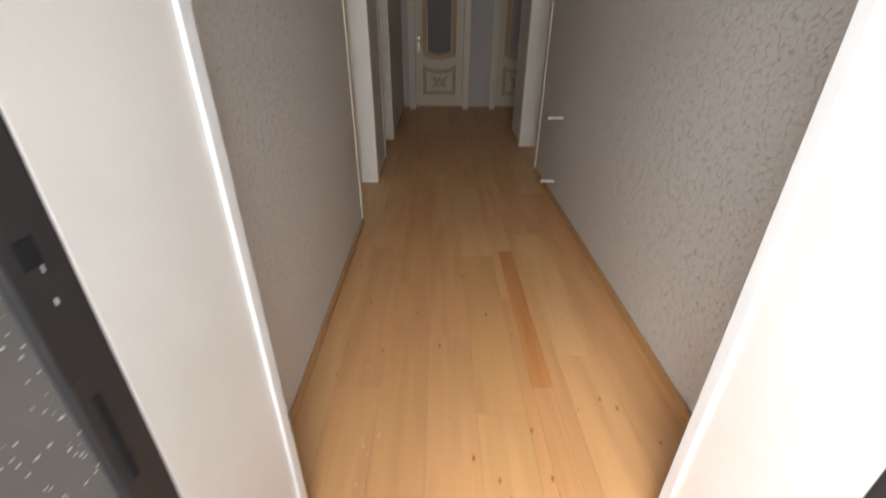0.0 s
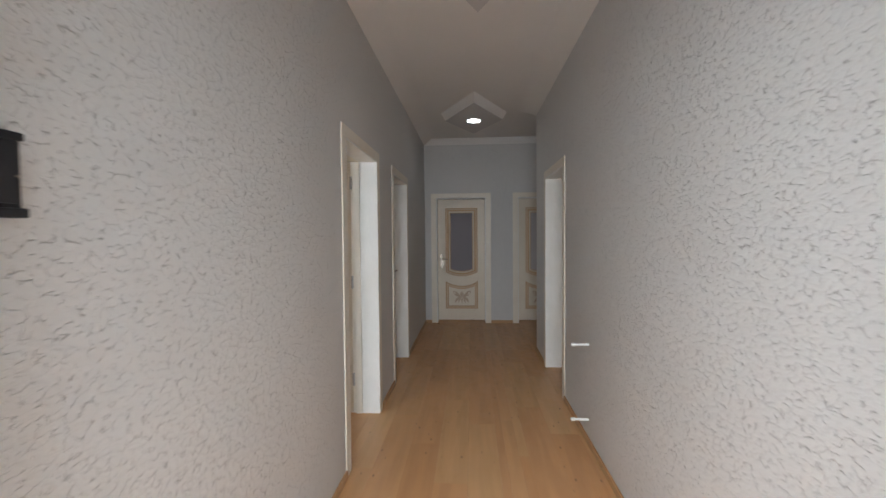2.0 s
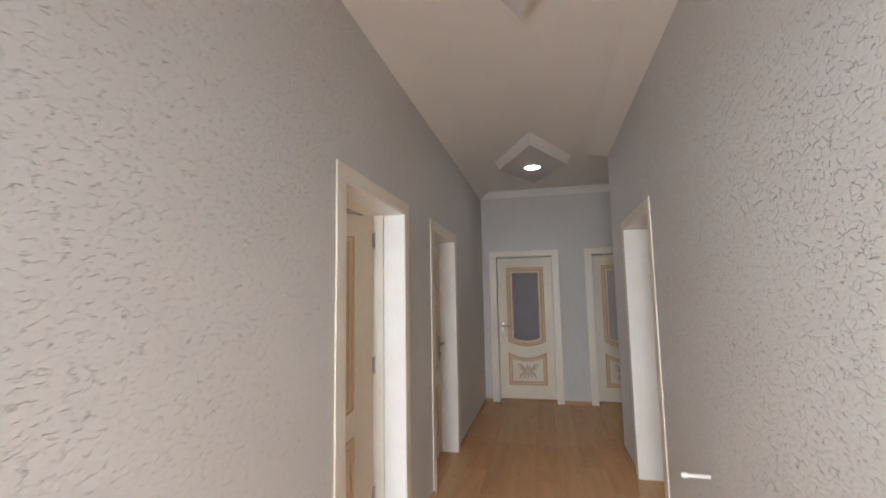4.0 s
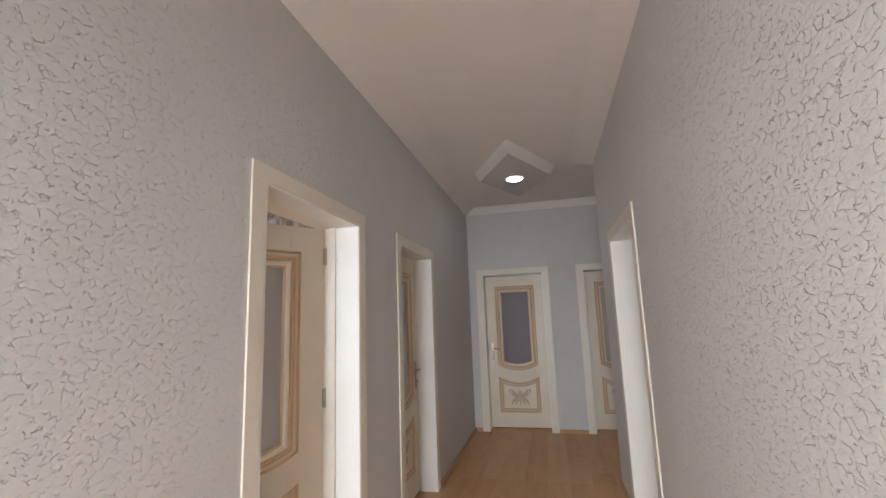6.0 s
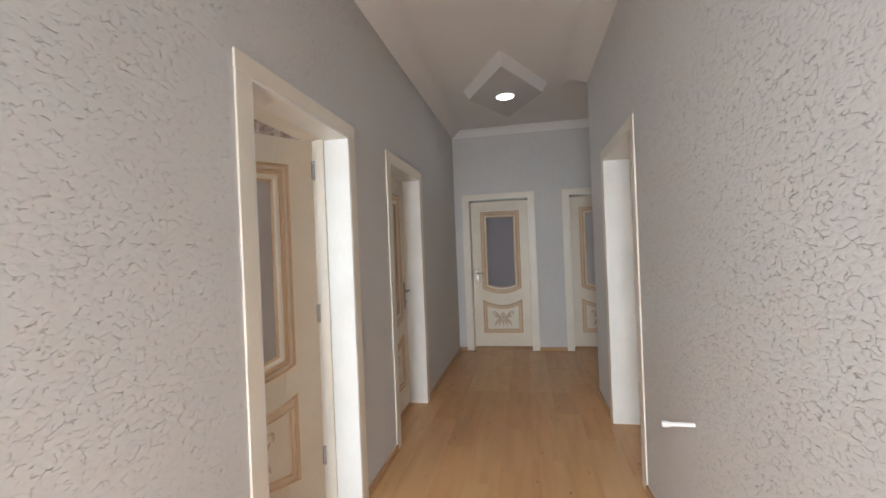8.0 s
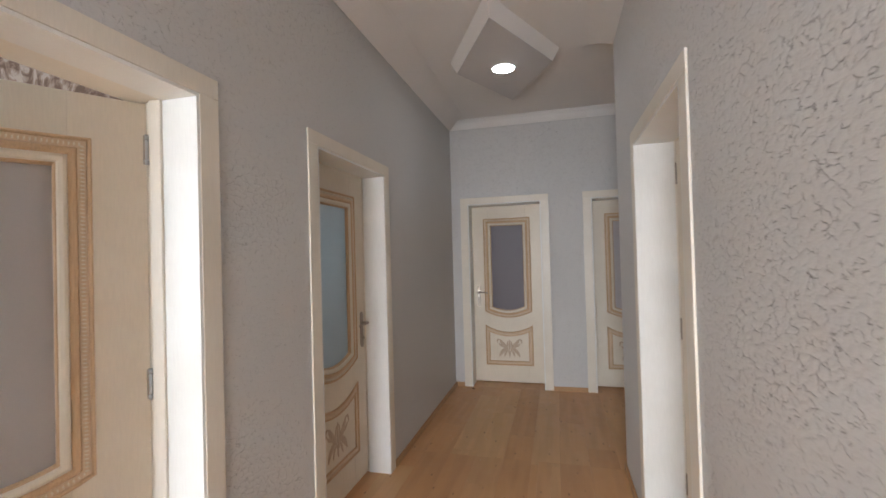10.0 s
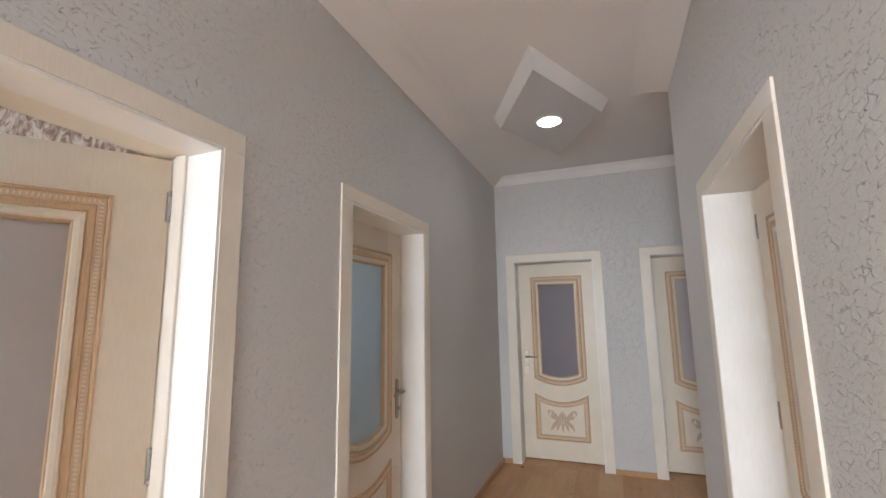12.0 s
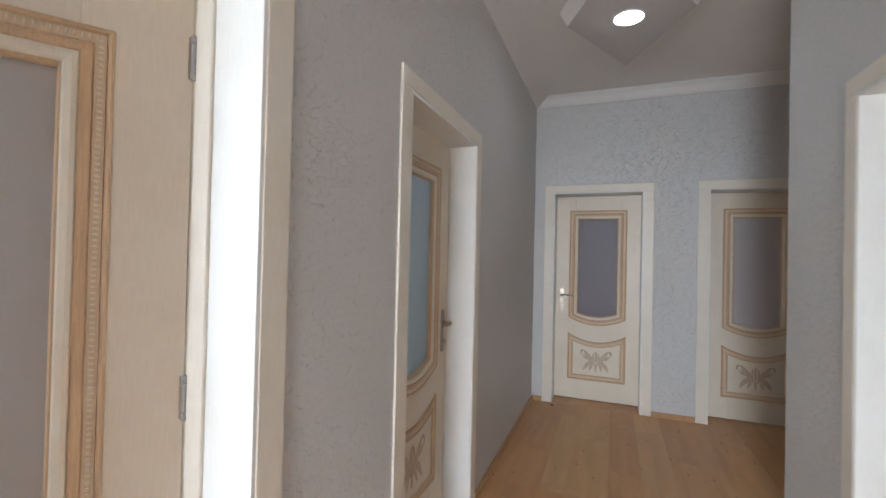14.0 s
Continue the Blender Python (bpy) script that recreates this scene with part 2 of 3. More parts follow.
def empty(name, m, label, category, kind="", group=""):
    ob = new(name)
    ob.matrix_world = m
    ob.empty_display_size = 0.1
    return tagged(ob, label, category, group, kind)


# ---- plan ----
WIDTH = 1.572      # corridor between its long walls
HIGH = 3.01
NEAR, CORNER, END = 1.175, 6.31, 7.972
THICK = 0.25
TOP = 2.06         # clear height of the doorways
DOORS_L = ((3.466, 4.336), (5.078, 5.944))
DOOR_R = (4.738, 5.625)
DOORS_E = ((0.187, 0.998), (1.518, 2.329))
IN_L, IN_R, OUT_Y = 0.173, 1.268, 0.808   # entrance opening


def wall(name, x0, x1, y0, y1, mat, label, axis="y", holes=(), sills=()):
    """A thick wall along an axis, with doorways (from the floor) and windows (a, b, sill, head) cut through it."""
    bm = bmesh.new()
    lo, hi = (y0, y1) if axis == "y" else (x0, x1)

    def piece(a, b, z0, z1):
        if b - a > 1e-4 and z1 - z0 > 1e-4:
            if axis == "y":
                box(bm, x0, a, z0, x1, b, z1)
            else:
                box(bm, a, y0, z0, b, y1, z1)
    at = lo
    for h in sorted([(a, b, 0.0, TOP) for a, b in holes] + list(sills)):
        piece(at, h[0], 0, HIGH)
        piece(h[0], h[1], 0, h[2])
        piece(h[0], h[1], h[3], HIGH)
        at = h[1]
    piece(at, hi, 0, HIGH)
    return structure(name, bm, mat, label, "wall")


GREY = "warm grey embossed vinyl wallpaper on corridor wall"
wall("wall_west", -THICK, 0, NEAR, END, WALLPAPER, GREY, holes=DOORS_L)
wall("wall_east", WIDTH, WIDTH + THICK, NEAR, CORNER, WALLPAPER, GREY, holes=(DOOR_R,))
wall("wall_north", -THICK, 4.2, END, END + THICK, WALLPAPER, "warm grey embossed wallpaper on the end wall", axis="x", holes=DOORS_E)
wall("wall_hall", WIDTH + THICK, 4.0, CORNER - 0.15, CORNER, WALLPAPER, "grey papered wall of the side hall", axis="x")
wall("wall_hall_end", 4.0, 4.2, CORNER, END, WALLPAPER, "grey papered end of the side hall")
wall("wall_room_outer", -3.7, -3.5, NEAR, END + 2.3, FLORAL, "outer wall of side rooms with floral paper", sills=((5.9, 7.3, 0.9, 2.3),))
wall("wall_room_partition", -3.5, -THICK, 4.78, 4.90, FLORAL, "brown floral wallpaper on room partition", axis="x")
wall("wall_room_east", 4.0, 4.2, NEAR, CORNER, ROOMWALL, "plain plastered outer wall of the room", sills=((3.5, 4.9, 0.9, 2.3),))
wall("wall_back_rooms", -3.5, 4.2, END + 2.1, END + 2.3, ROOMWALL, "plain plastered back wall beyond the closed doors", axis="x")
wall("wall_back_side", -0.45, -THICK - 0.002, END + THICK, END + 2.1, ROOMWALL, "plain plastered side wall of back room")
wall("wall_back_middle", 1.22, 1.34, END + THICK, END + 2.1, ROOMWALL, "plain plastered wall between back rooms")
wall("wall_back_east", 4.0, 4.2, END + THICK, END + 2.1, ROOMWALL, "plain plastered side wall of back room")

# entrance wall: thick masonry with a white-panelled reveal, open steel door outside
bm = bmesh.new()
for x0, x1, z0, z1 in ((-3.7, -2.75, 0, HIGH), (-2.75, -1.5, 0, 0.9), (-2.75, -1.5, 2.3, HIGH), (-1.5, IN_L - 0.012, 0, HIGH), (IN_R + 0.012, 4.2, 0, HIGH)):
    box(bm, x0, 0.30, z0, x1, NEAR - 0.002, z1)
box(bm, IN_L - 0.012, 0.30, 2.11, IN_R + 0.012, NEAR - 0.002, HIGH)
structure("wall_south", bm, TERRAZZO, "grey speckled terrazzo render on thick entrance wall", "wall")
inner = bmesh.new()
box(inner, -THICK, NEAR, 0, IN_L - 0.1, NEAR + 0.003, HIGH)
structure("wall_south_inner", inner, ROOMWALL, "plain inner face beside the entrance", "wall")

# floor base, ceiling, ground
bm = bmesh.new()
box(bm, -3.7, 0.30, -0.15, 4.2, END + 2.3, -0.008)
structure("floor_base", bm, SUBFLOOR, "dark underlay beneath the plank floor", "floor")
bm = bmesh.new()
box(bm, -3.7, 0.30, HIGH, 4.2, END + 2.3, HIGH + 0.2)
structure("ceiling", bm, CEILING, "plain off-white painted plaster ceiling", "ceiling")
bm = bmesh.new()
bmesh.ops.create_grid(bm, x_segments=8, y_segments=8, size=400, matrix=pose(0, 0, -0.16))
structure("ground", bm, TERRAZZO, "grey speckled paving outside the entrance", "ground")


# cove cornice along the corridor and hall walls
def cove(name, a, b, inward, label):
    """Cornice from a to b (plan points), growing towards inward; a stepped cove profile."""
    a, b, w = Vector((*a, 0)), Vector((*b, 0)), Vector((*inward, 0))
    prof = PLAIN if name in ("cornice_west", "cornice_east") else [(0.0, 2.917), (0.010, 2.917), (0.013, 2.930), (0.022, 2.938), (0.032, 2.958), (0.048, 2.978), (0.064, 2.988), (0.068, 3.000), (0.080, 3.001), (0.080, HIGH - 0.0005), (0.0, HIGH - 0.0005)]
    bm = bmesh.new()
    d = (b - a).normalized()
    rings = []
    for p, mitre in ((a, 1), (b, -1)):
        rings.append([bm.verts.new(p + w * n + d * (n * mitre * MITRE.get((name, mitre), 0)) + Vector((0, 0, z))) for n, z in prof])
    k = len(prof)
    for i in range(k):
        bm.faces.new((rings[0][i], rings[0][(i + 1) % k], rings[1][(i + 1) % k], rings[1][i]))
    bm.faces.new(rings[0])
    bm.faces.new(rings[1][::-1])
    return structure(name, bm, CEILING, label, "cornice")


PLAIN = [(0.0, 2.916), (0.003, 2.916)] + [(0.003 + 0.20 * i / 8, 2.917 + 0.0905 * math.sin(math.pi / 2 * i / 8)) for i in range(1, 9)] + [(0.203, HIGH - 0.0005), (0.0, HIGH - 0.0005)]
MITRE = {("cornice_west", -1): 1, ("cornice_north", 1): 1, ("cornice_east", -1): -1, ("cornice_hall", 1): -1}
cove("cornice_west", (0.001, NEAR), (0.001, END - 0.001), (1, 0), "off-white plaster cove cornice under the ceiling")
cove("cornice_north", (0.001, END - 0.001), (4.0, END - 0.001), (0, -1), "off-white plaster cove cornice over the end doors")
cove("cornice_east", (WIDTH - 0.001, NEAR), (WIDTH - 0.001, CORNER + 0.001), (-1, 0), "off-white plaster cove cornice under the ceiling")
cove("cornice_hall", (WIDTH - 0.001, CORNER + 0.001), (4.0, CORNER + 0.001), (0, 1), "off-white plaster cove cornice round the hall corner")


# skirting boards
def skirt(name, x0, y0, x1, y1):
    bm = bmesh.new()
    box(bm, x0, y0, 0, x1, y1, 0.047)
    soft(bm, 0.004)
    structure("baseboard", bm, SKIRT, "honey-coloured wooden skirting strip along the wall", "skirting")


S = 0.016
CW = 0.084    # casing width
for a, b in ((NEAR, DOORS_L[0][0] - CW), (DOORS_L[0][1] + CW, DOORS_L[1][0] - CW), (DOORS_L[1][1] + CW, END - 0.001)):
    skirt("l", 0.001, a, S, b)
for a, b in ((NEAR, DOOR_R[0] - CW), (DOOR_R[1] + CW, CORNER)):
    skirt("r", WIDTH - S, a, WIDTH - 0.001, b)
for a, b in ((S + 0.001, DOORS_E[0][0] - CW), (DOORS_E[0][1] + CW, DOORS_E[1][0] - CW), (DOORS_E[1][1] + CW, 4.0)):
    skirt("e", a, END - S, b, END - 0.001)
skirt("h", WIDTH + 0.001, CORNER + 0.001, 4.0, CORNER + S)


# ---- doors ----
def arc(u0, u1, z, sag, n=14):
    """Points from u0 to u1 along a curve that sags below z in the middle."""
    return [(u0 + (u1 - u0) * i / n, z - sag * math.sin(math.pi * i / n) ** 0.85) for i in range(n + 1)]


def inset(pts, d):
    """A closed counter-clockwise outline moved inwards by d."""
    out = []
    n = len(pts)
    for i in range(n):
        p0, p, p1 = (Vector(pts[j % n]) for j in (i - 1, i, i + 1))
        e0, e1 = (p - p0).normalized(), (p1 - p).normalized()
        n0, n1 = Vector((-e0.y, e0.x)), Vector((-e1.y, e1.x))
        k = (n0 + n1)
        k = k / max(k.dot(n0), 0.3)
        out.append(tuple(p + k * d))
    return out


def ring(outline, profile):
    """A moulding round an outline: profile is (inset, how far it stands out)."""
    bm = bmesh.new()
    loops = [[bm.verts.new((x, -out, z)) for x, z in inset(outline, d)] for d, out in profile]
    n = len(outline)
    for a, b in zip(loops, loops[1:]):
        for i in range(n):
            bm.faces.new((a[i], a[(i + 1) % n], b[(i + 1) % n], b[i]))
    return bm


def teeth(outline, d, size, step, out):
    """A row of small carved beads that follows an outline."""
    bm = bmesh.new()
    path = inset(outline, d)
    n = len(path)
    for i in range(n):
        a, b = Vector(path[i]), Vector(path[(i + 1) % n])
        e = (b - a).normalized()
        s = Vector((-e.y, e.x))
        count = max(1, int((b - a).length / step))
        for k in range(count):
            c = a + (b - a) * ((k + 0.5) / count)
            q = [c + e * (size * 0.36 * x) + s * (size * y) for x, y in ((-1, -1), (1, -0.6), (1, 1), (-1, 0.6))]
            lo = [bm.verts.new((p.x, -0.004, p.y)) for p in q]
            hi = [bm.verts.new((c.x + (p.x - c.x) * 0.6, -out, c.y + (p.y - c.y) * 0.7)) for p in q]
            bm.faces.new(hi)
            for j in range(4):
                bm.faces.new((lo[j], lo[(j + 1) % 4], hi[(j + 1) % 4], hi[j]))
    return bm


def petal(bm, p0, p1, p2, width, out=0.007):
    """A carved leaf stroke along a bent line, thick in its middle."""
    n = 9
    left, right, ridge = [], [], []
    for i in range(n + 1):
        t = i / n
        c = Vector(p0) * (1 - t) ** 2 + Vector(p1) * 2 * t * (1 - t) + Vector(p2) * t * t
        d = ((Vector(p1) - Vector(p0)) * (1 - t) + (Vector(p2) - Vector(p1)) * t).normalized()
        w = width * (math.sin(math.pi * min(0.04 + t * 0.94, 1.0)) ** 0.7)
        s = Vector((-d.y, d.x)) * w
        left.append(bm.verts.new((c.x + s.x, -0.0015, c.y + s.y)))
        right.append(bm.verts.new((c.x - s.x, -0.0015, c.y - s.y)))
        ridge.append(bm.verts.new((c.x, -out, c.y)))
    for i in range(n):
        bm.faces.new((left[i], left[i + 1], ridge[i + 1], ridge[i]))
        bm.faces.new((ridge[i], ridge[i + 1], right[i + 1], right[i]))


def ornament(cx, cz, k):
    """A carved lily: three upright petals, curling side leaves and a foot."""
    bm = bmesh.new()

    def at(x, z):
        return (cx + x * k, cz + z * k * 0.92)
    petal(bm, at(0, -0.30), at(0, 0.2), at(0, 0.78), 0.10 * k)
    petal(bm, at(0, -0.25), at(0, -0.6), at(0, -0.98), 0.08 * k)
    for s in (-1, 1):
        petal(bm, at(0.06 * s, -0.55), at(0.34 * s, 0.10), at(0.10 * s, 0.66), 0.085 * k)
        petal(bm, at(0.16 * s, -0.18), at(0.50 * s, 0.12), at(0.86 * s, 0.80), 0.19 * k)
        petal(bm, at(0.86 * s, 0.74), at(1.14 * s, 0.86), at(1.08 * s, 0.40), 0.085 * k)
        petal(bm, at(0.52 * s, 0.08), at(0.80 * s, 0.10), at(0.98 * s, 0.44), 0.08 * k)
        petal(bm, at(0.16 * s, -0.12), at(0.62 * s, -0.20), at(0.92 * s, -0.90), 0.17 * k)
        petal(bm, at(0.20 * s, -0.30), at(0.38 * s, -0.52), at(0.46 * s, -0.92), 0.10 * k)
    return bm


def door_leaf(door, m, width, margin, hinge, glass, handled=True, mk=1.1, ajar=False):
    """A leaf whose hinge corner is the origin of m; x runs to the right as seen from the corridor, which lies at -y."""
    o = -width if hinge == "r" else 0.0
    z0, z1, dp = 0.012, 2.045, 0.04
    a, b = o + margin, o + width - margin + 0.005
    gt, gb, sag = 1.902, 0.824, 0.073
    outline = [(a, gt)] + arc(a, b, gb, sag) + [(b, gt)]
    opening = inset(outline, 0.05 * mk)
    leaf_bm = bmesh.new()
    box(leaf_bm, o, 0, z0, opening[0][0], dp, z1)
    part_leaf = part("door_leaf", leaf_bm, CREAM, door, "cream wood-grain door leaf with gold patina", m)
    loc = part_leaf

    def sub(name, bm, mat, label="", smooth=False):
        return part(name, bm, mat, loc, label, Matrix(), smooth)
    bm = bmesh.new()
    box(bm, opening[-1][0], 0, z0, o + width, dp, z1)
    sub("stile", bm, CREAM)
    bm = bmesh.new()
    box(bm, opening[0][0] + 0.0008, 0.0008, opening[0][1], opening[-1][0] - 0.0008, dp, z1)
    sub("top_rail", bm, CREAM)
    bm = bmesh.new()
    prism(bm, [(opening[0][0] + 0.0008, z0)] + [(opening[0][0] + 0.0008, opening[1][1])] + opening[2:-2] + [(opening[-1][0] - 0.0008, opening[-2][1]), (opening[-1][0] - 0.0008, z0)], 0.0008, dp)
    sub("lower_rail", bm, CREAM)

    def wide(profile):
        return [(d * mk, out) for d, out in profile]
    sub("outer_moulding", ring(outline, wide([(0, 0), (0.001, 0.009), (0.005, 0.013), (0.009, 0.010), (0.011, 0.004)])), TAN, "gold-brown patinated moulding round the glass")
    sub("bead_band", ring(outline, wide([(0.011, 0.004), (0.012, 0.007), (0.020, 0.0075), (0.029, 0.007), (0.030, 0.004)])), CARVE)
    sub("carved_bead", teeth(outline, 0.0205 * mk, 0.0062 * mk, 0.0125, 0.0115), CREAM, "row of small carved beads")
    sub("patina_groove", ring(outline, wide([(0.030, 0.004), (0.033, 0.009), (0.041, 0.012), (0.047, 0.009), (0.050, 0.005)])), TAN)
    sub("inner_moulding", ring(outline, wide([(0.050, 0.005), (0.052, 0.010), (0.059, 0.013), (0.069, 0.010), (0.073, 0.004), (0.0735, -0.012)])), CREAM, "cream rounded glazing bead")
    sub("patina_line", ring(outline, wide([(0.0733, 0.0035), (0.0765, 0.003), (0.080, -0.004), (0.081, -0.016)])), TAN)
    pane = bmesh.new()
    prism(pane, inset(outline, 0.055 * mk), 0.016, 0.022)
    sub("glass_pane", pane, glass, "frosted glass pane with curved lower edge")
    # lower panel
    pt, pb = 0.669, 0.203
    low = [(a - 0.003, pt)] + [(a - 0.003, pb), (b + 0.003, pb)] + [(x, z) for x, z in reversed(arc(a - 0.003, b + 0.003, pt, 0.082))][:-1]
    sub("panel_moulding", ring(low, [(0, 0), (0.001, 0.008), (0.007, 0.012), (0.013, 0.006), (0.016, 0.003)]), TAN, "gold-brown patinated moulding round the panel")
    sub("panel_band", ring(low, [(0.016, 0.003), (0.022, 0.007), (0.034, 0.008), (0.040, 0.004)]), CARVE)
    sub("panel_groove", ring(low, [(0.040, 0.004), (0.042, 0.009), (0.048, 0.009), (0.052, 0.001)]), TAN)
    bm = bmesh.new()
    prism(bm, inset(low, 0.052), -0.0018, 0.001)
    sub("raised_panel", bm, CREAM)
    sub("carved_lily", ornament((a + b) / 2, (pt - 0.06 + pb) / 2 + 0.002, 0.128), PATINA, "carved lily ornament in gold patina", True)
    # handle on the lock stile
    if handled:
        hx = o + width - 0.062 if hinge == "l" else o + 0.062
        way = -1 if hinge == "l" else 1
        bm = bmesh.new()
        prism(bm, [(hx + 0.019 * math.cos(i * math.pi / 8), 1.000 + (0.095 if i < 8 else -0.095) + 0.019 * math.sin(i * math.pi / 8) * 1.3) for i in range(16)], -0.007, 0)
        sub("handle_plate", bm, STEEL, "satin metal handle plate")
        bm = bmesh.new()
        tube(bm, (hx, -0.005, 1.045), (hx, -0.050, 1.045), 0.010, 0.009)
        tube(bm, (hx - 0.004 * way, -0.048, 1.046), (hx + 0.075 * way, -0.050, 1.046), 0.010, 0.008)
        tube(bm, (hx + 0.072 * way, -0.050, 1.046), (hx + 0.115 * way, -0.046, 1.038), 0.008, 0.006)
        sub("lever_handle", bm, STEEL, "satin metal lever handle", True)
        bm = bmesh.new()
        tube(bm, (hx, -0.004, 0.945), (hx, -0.016, 0.945), 0.009, 0.009)
        box(bm, hx - 0.003, -0.022, 0.935, hx + 0.003, -0.014, 0.955)
        sub("lock_cylinder", bm, STEEL)
    # hinges on the hanging edge
    for hz in (1.885, 1.08, 0.28):
        bm = bmesh.new()
        if ajar:
            box(bm, -0.009, -0.006, hz - 0.05, 0.012, 0.004, hz + 0.05)
            soft(bm, 0.002)
        else:
            tube(bm, (0, -0.0025, hz - 0.055), (0, -0.0025, hz + 0.055), 0.0045, 0.0045, 10)
        sub("hinge", bm, STEEL, "dull metal hinge")
        if ajar:
            bm = bmesh.new()
            tube(bm, (0.002, -0.007, hz - 0.034), (0.002, -0.007, hz + 0.034), 0.006, 0.006, 12)
            tube(bm, (0.002, -0.007, hz + 0.036), (0.002, -0.007, hz + 0.052), 0.007, 0.007, 12)
            tube(bm, (0.002, -0.007, hz - 0.052), (0.002, -0.007, hz - 0.036), 0.007, 0.007, 12)
            sub("hinge_pin", bm, GREYPLASTIC, "pale hinge barrel", True)
    return part_leaf


def doorway(name, m, clear, glass, hinge, margin, swing=0.0, label="", handled=True, mk=1.1, recess=0.195, strip=0.01):
    """Casing, lining and leaf of a doorway: m has its lower left corner as seen from the corridor (-y), on the wall's face."""
    door = empty(name, m, label, "door", "structure")
    t, c = 0.010, CW
    for n, x0, x1 in (("side", -c, 0), ("side", clear, clear + c)):
        boxed("door_casing", (x0, -t, 0.0, x1, -0.0005, TOP + 0.001), CASING, door, "flat ivory door casing", 0.003)
    boxed("door_casing", (-c, -t, TOP + 0.001, clear + c, -0.0005, 2.131), CASING, door, "flat ivory door casing", 0.003)
    d = recess - strip
    for x0, x1 in ((-0.0005, 0.012), (clear - 0.012, clear + 0.0005)):
        boxed("door_lining", (x0, -t + 0.002, 0.0, x1, d, TOP - 0.012), LINING, door, "smooth white door lining", 0.0015)
    boxed("door_lining", (-0.0005, -t + 0.002, TOP - 0.0118, clear + 0.0005, d, TOP), LINING, door, "smooth white door lining", 0.0015)
    for x0, x1 in ((0.0, 0.004), (clear - 0.004, clear)):
        boxed("door_frame", (x0, d + 0.001, 0.0, x1, THICK + 0.01, TOP - 0.002), CASING, door, "ivory frame with rebate")
    boxed("door_frame", (0.004, d + 0.001, TOP - 0.008, clear - 0.004, THICK + 0.01, TOP - 0.002), CASING, door)
    if strip > 0.05:
        for x0, x1 in ((0.004, 0.021), (clear - 0.021, clear - 0.004)):
            boxed("door_stop", (x0, d + 0.001, 0.0, x1, recess - 0.026, TOP - 0.008), CASING, door, "ivory stop bead of the frame", 0.004)
    w = clear - 0.016
    at = Matrix.Translation((0.008 if hinge == "l" else clear - 0.008, recess, 0)) @ pose(0, 0, 0, 0, 0, swing)
    door_leaf(door, at, w, margin, hinge, glass, handled, mk, swing != 0)
    return door


doorway("door_1", pose(0, DOORS_L[0][0], 0, 0, 0, 90), DOORS_L[0][1] - DOORS_L[0][0], GLASS, "r", 0.152, -33, "cream door with frosted glass, ajar into the room", mk=1.2, recess=0.212, strip=0.076)
doorway("door_2", pose(0, DOORS_L[1][0], 0, 0, 0, 90), DOORS_L[1][1] - DOORS_L[1][0], BLUEGLASS, "l", 0.148, 0, "closed cream door with pale frosted glass and lever handle", recess=0.16)
doorway("door_3", pose(WIDTH, DOOR_R[1], 0, 0, 0, -90), DOOR_R[1] - DOOR_R[0], GLASS, "l", 0.150, 0, "closed cream glazed door deep in its reveal")
doorway("door_4", pose(DOORS_E[0][0], END, 0), DOORS_E[0][1] - DOORS_E[0][0], DIMGLASS, "r", 0.131, 0, "closed cream door with frosted glass, darkened for the dim room behind")
doorway("door_5", pose(DOORS_E[1][0], END, 0), DOORS_E[1][1] - DOORS_E[1][0], GREYGLASS, "l", 0.140, 0, "closed cream door with grey glass beside the hall corner")

# ---- entrance reveal ----
entry = empty("door_6", pose(0, 0, 0), "entrance opening with white panelled reveal and black steel frame", "door", "structure")
for x0, x1 in ((IN_L - 0.012, IN_L), (IN_R, IN_R + 0.012)):
    boxed("reveal_panel", (x0, OUT_Y, 0, x1, NEAR, 2.10), WHITEPANEL, entry, "smooth white reveal panel", 0.001)
boxed("reveal_panel", (IN_L, OUT_Y, 2.088, IN_R, NEAR, 2.10), WHITEPANEL, entry, "smooth white reveal panel", 0.001)
for x0, x1 in ((IN_L - 0.09, IN_L + 0.001), (IN_R - 0.001, IN_R + 0.09)):
    boxed("corner_bead", (x0, NEAR + 0.0005, 0, x1, NEAR + 0.016, 2.10), WHITEPANEL, entry, "white rounded corner strip", 0.005)
boxed("corner_bead", (IN_L - 0.09, NEAR + 0.0005, 2.101, IN_R + 0.09, NEAR + 0.016, 2.18), WHITEPANEL, entry, "white rounded corner strip", 0.005)
for x0, x1 in ((IN_L + 0.0005, IN_L + 0.009), (IN_R - 0.009, IN_R - 0.0005)):
    boxed("corner_strip", (x0, NEAR - 0.026, 0, x1, NEAR + 0.0155, 2.087), CORNERWHITE, entry, "white plastic corner strip", 0.003)
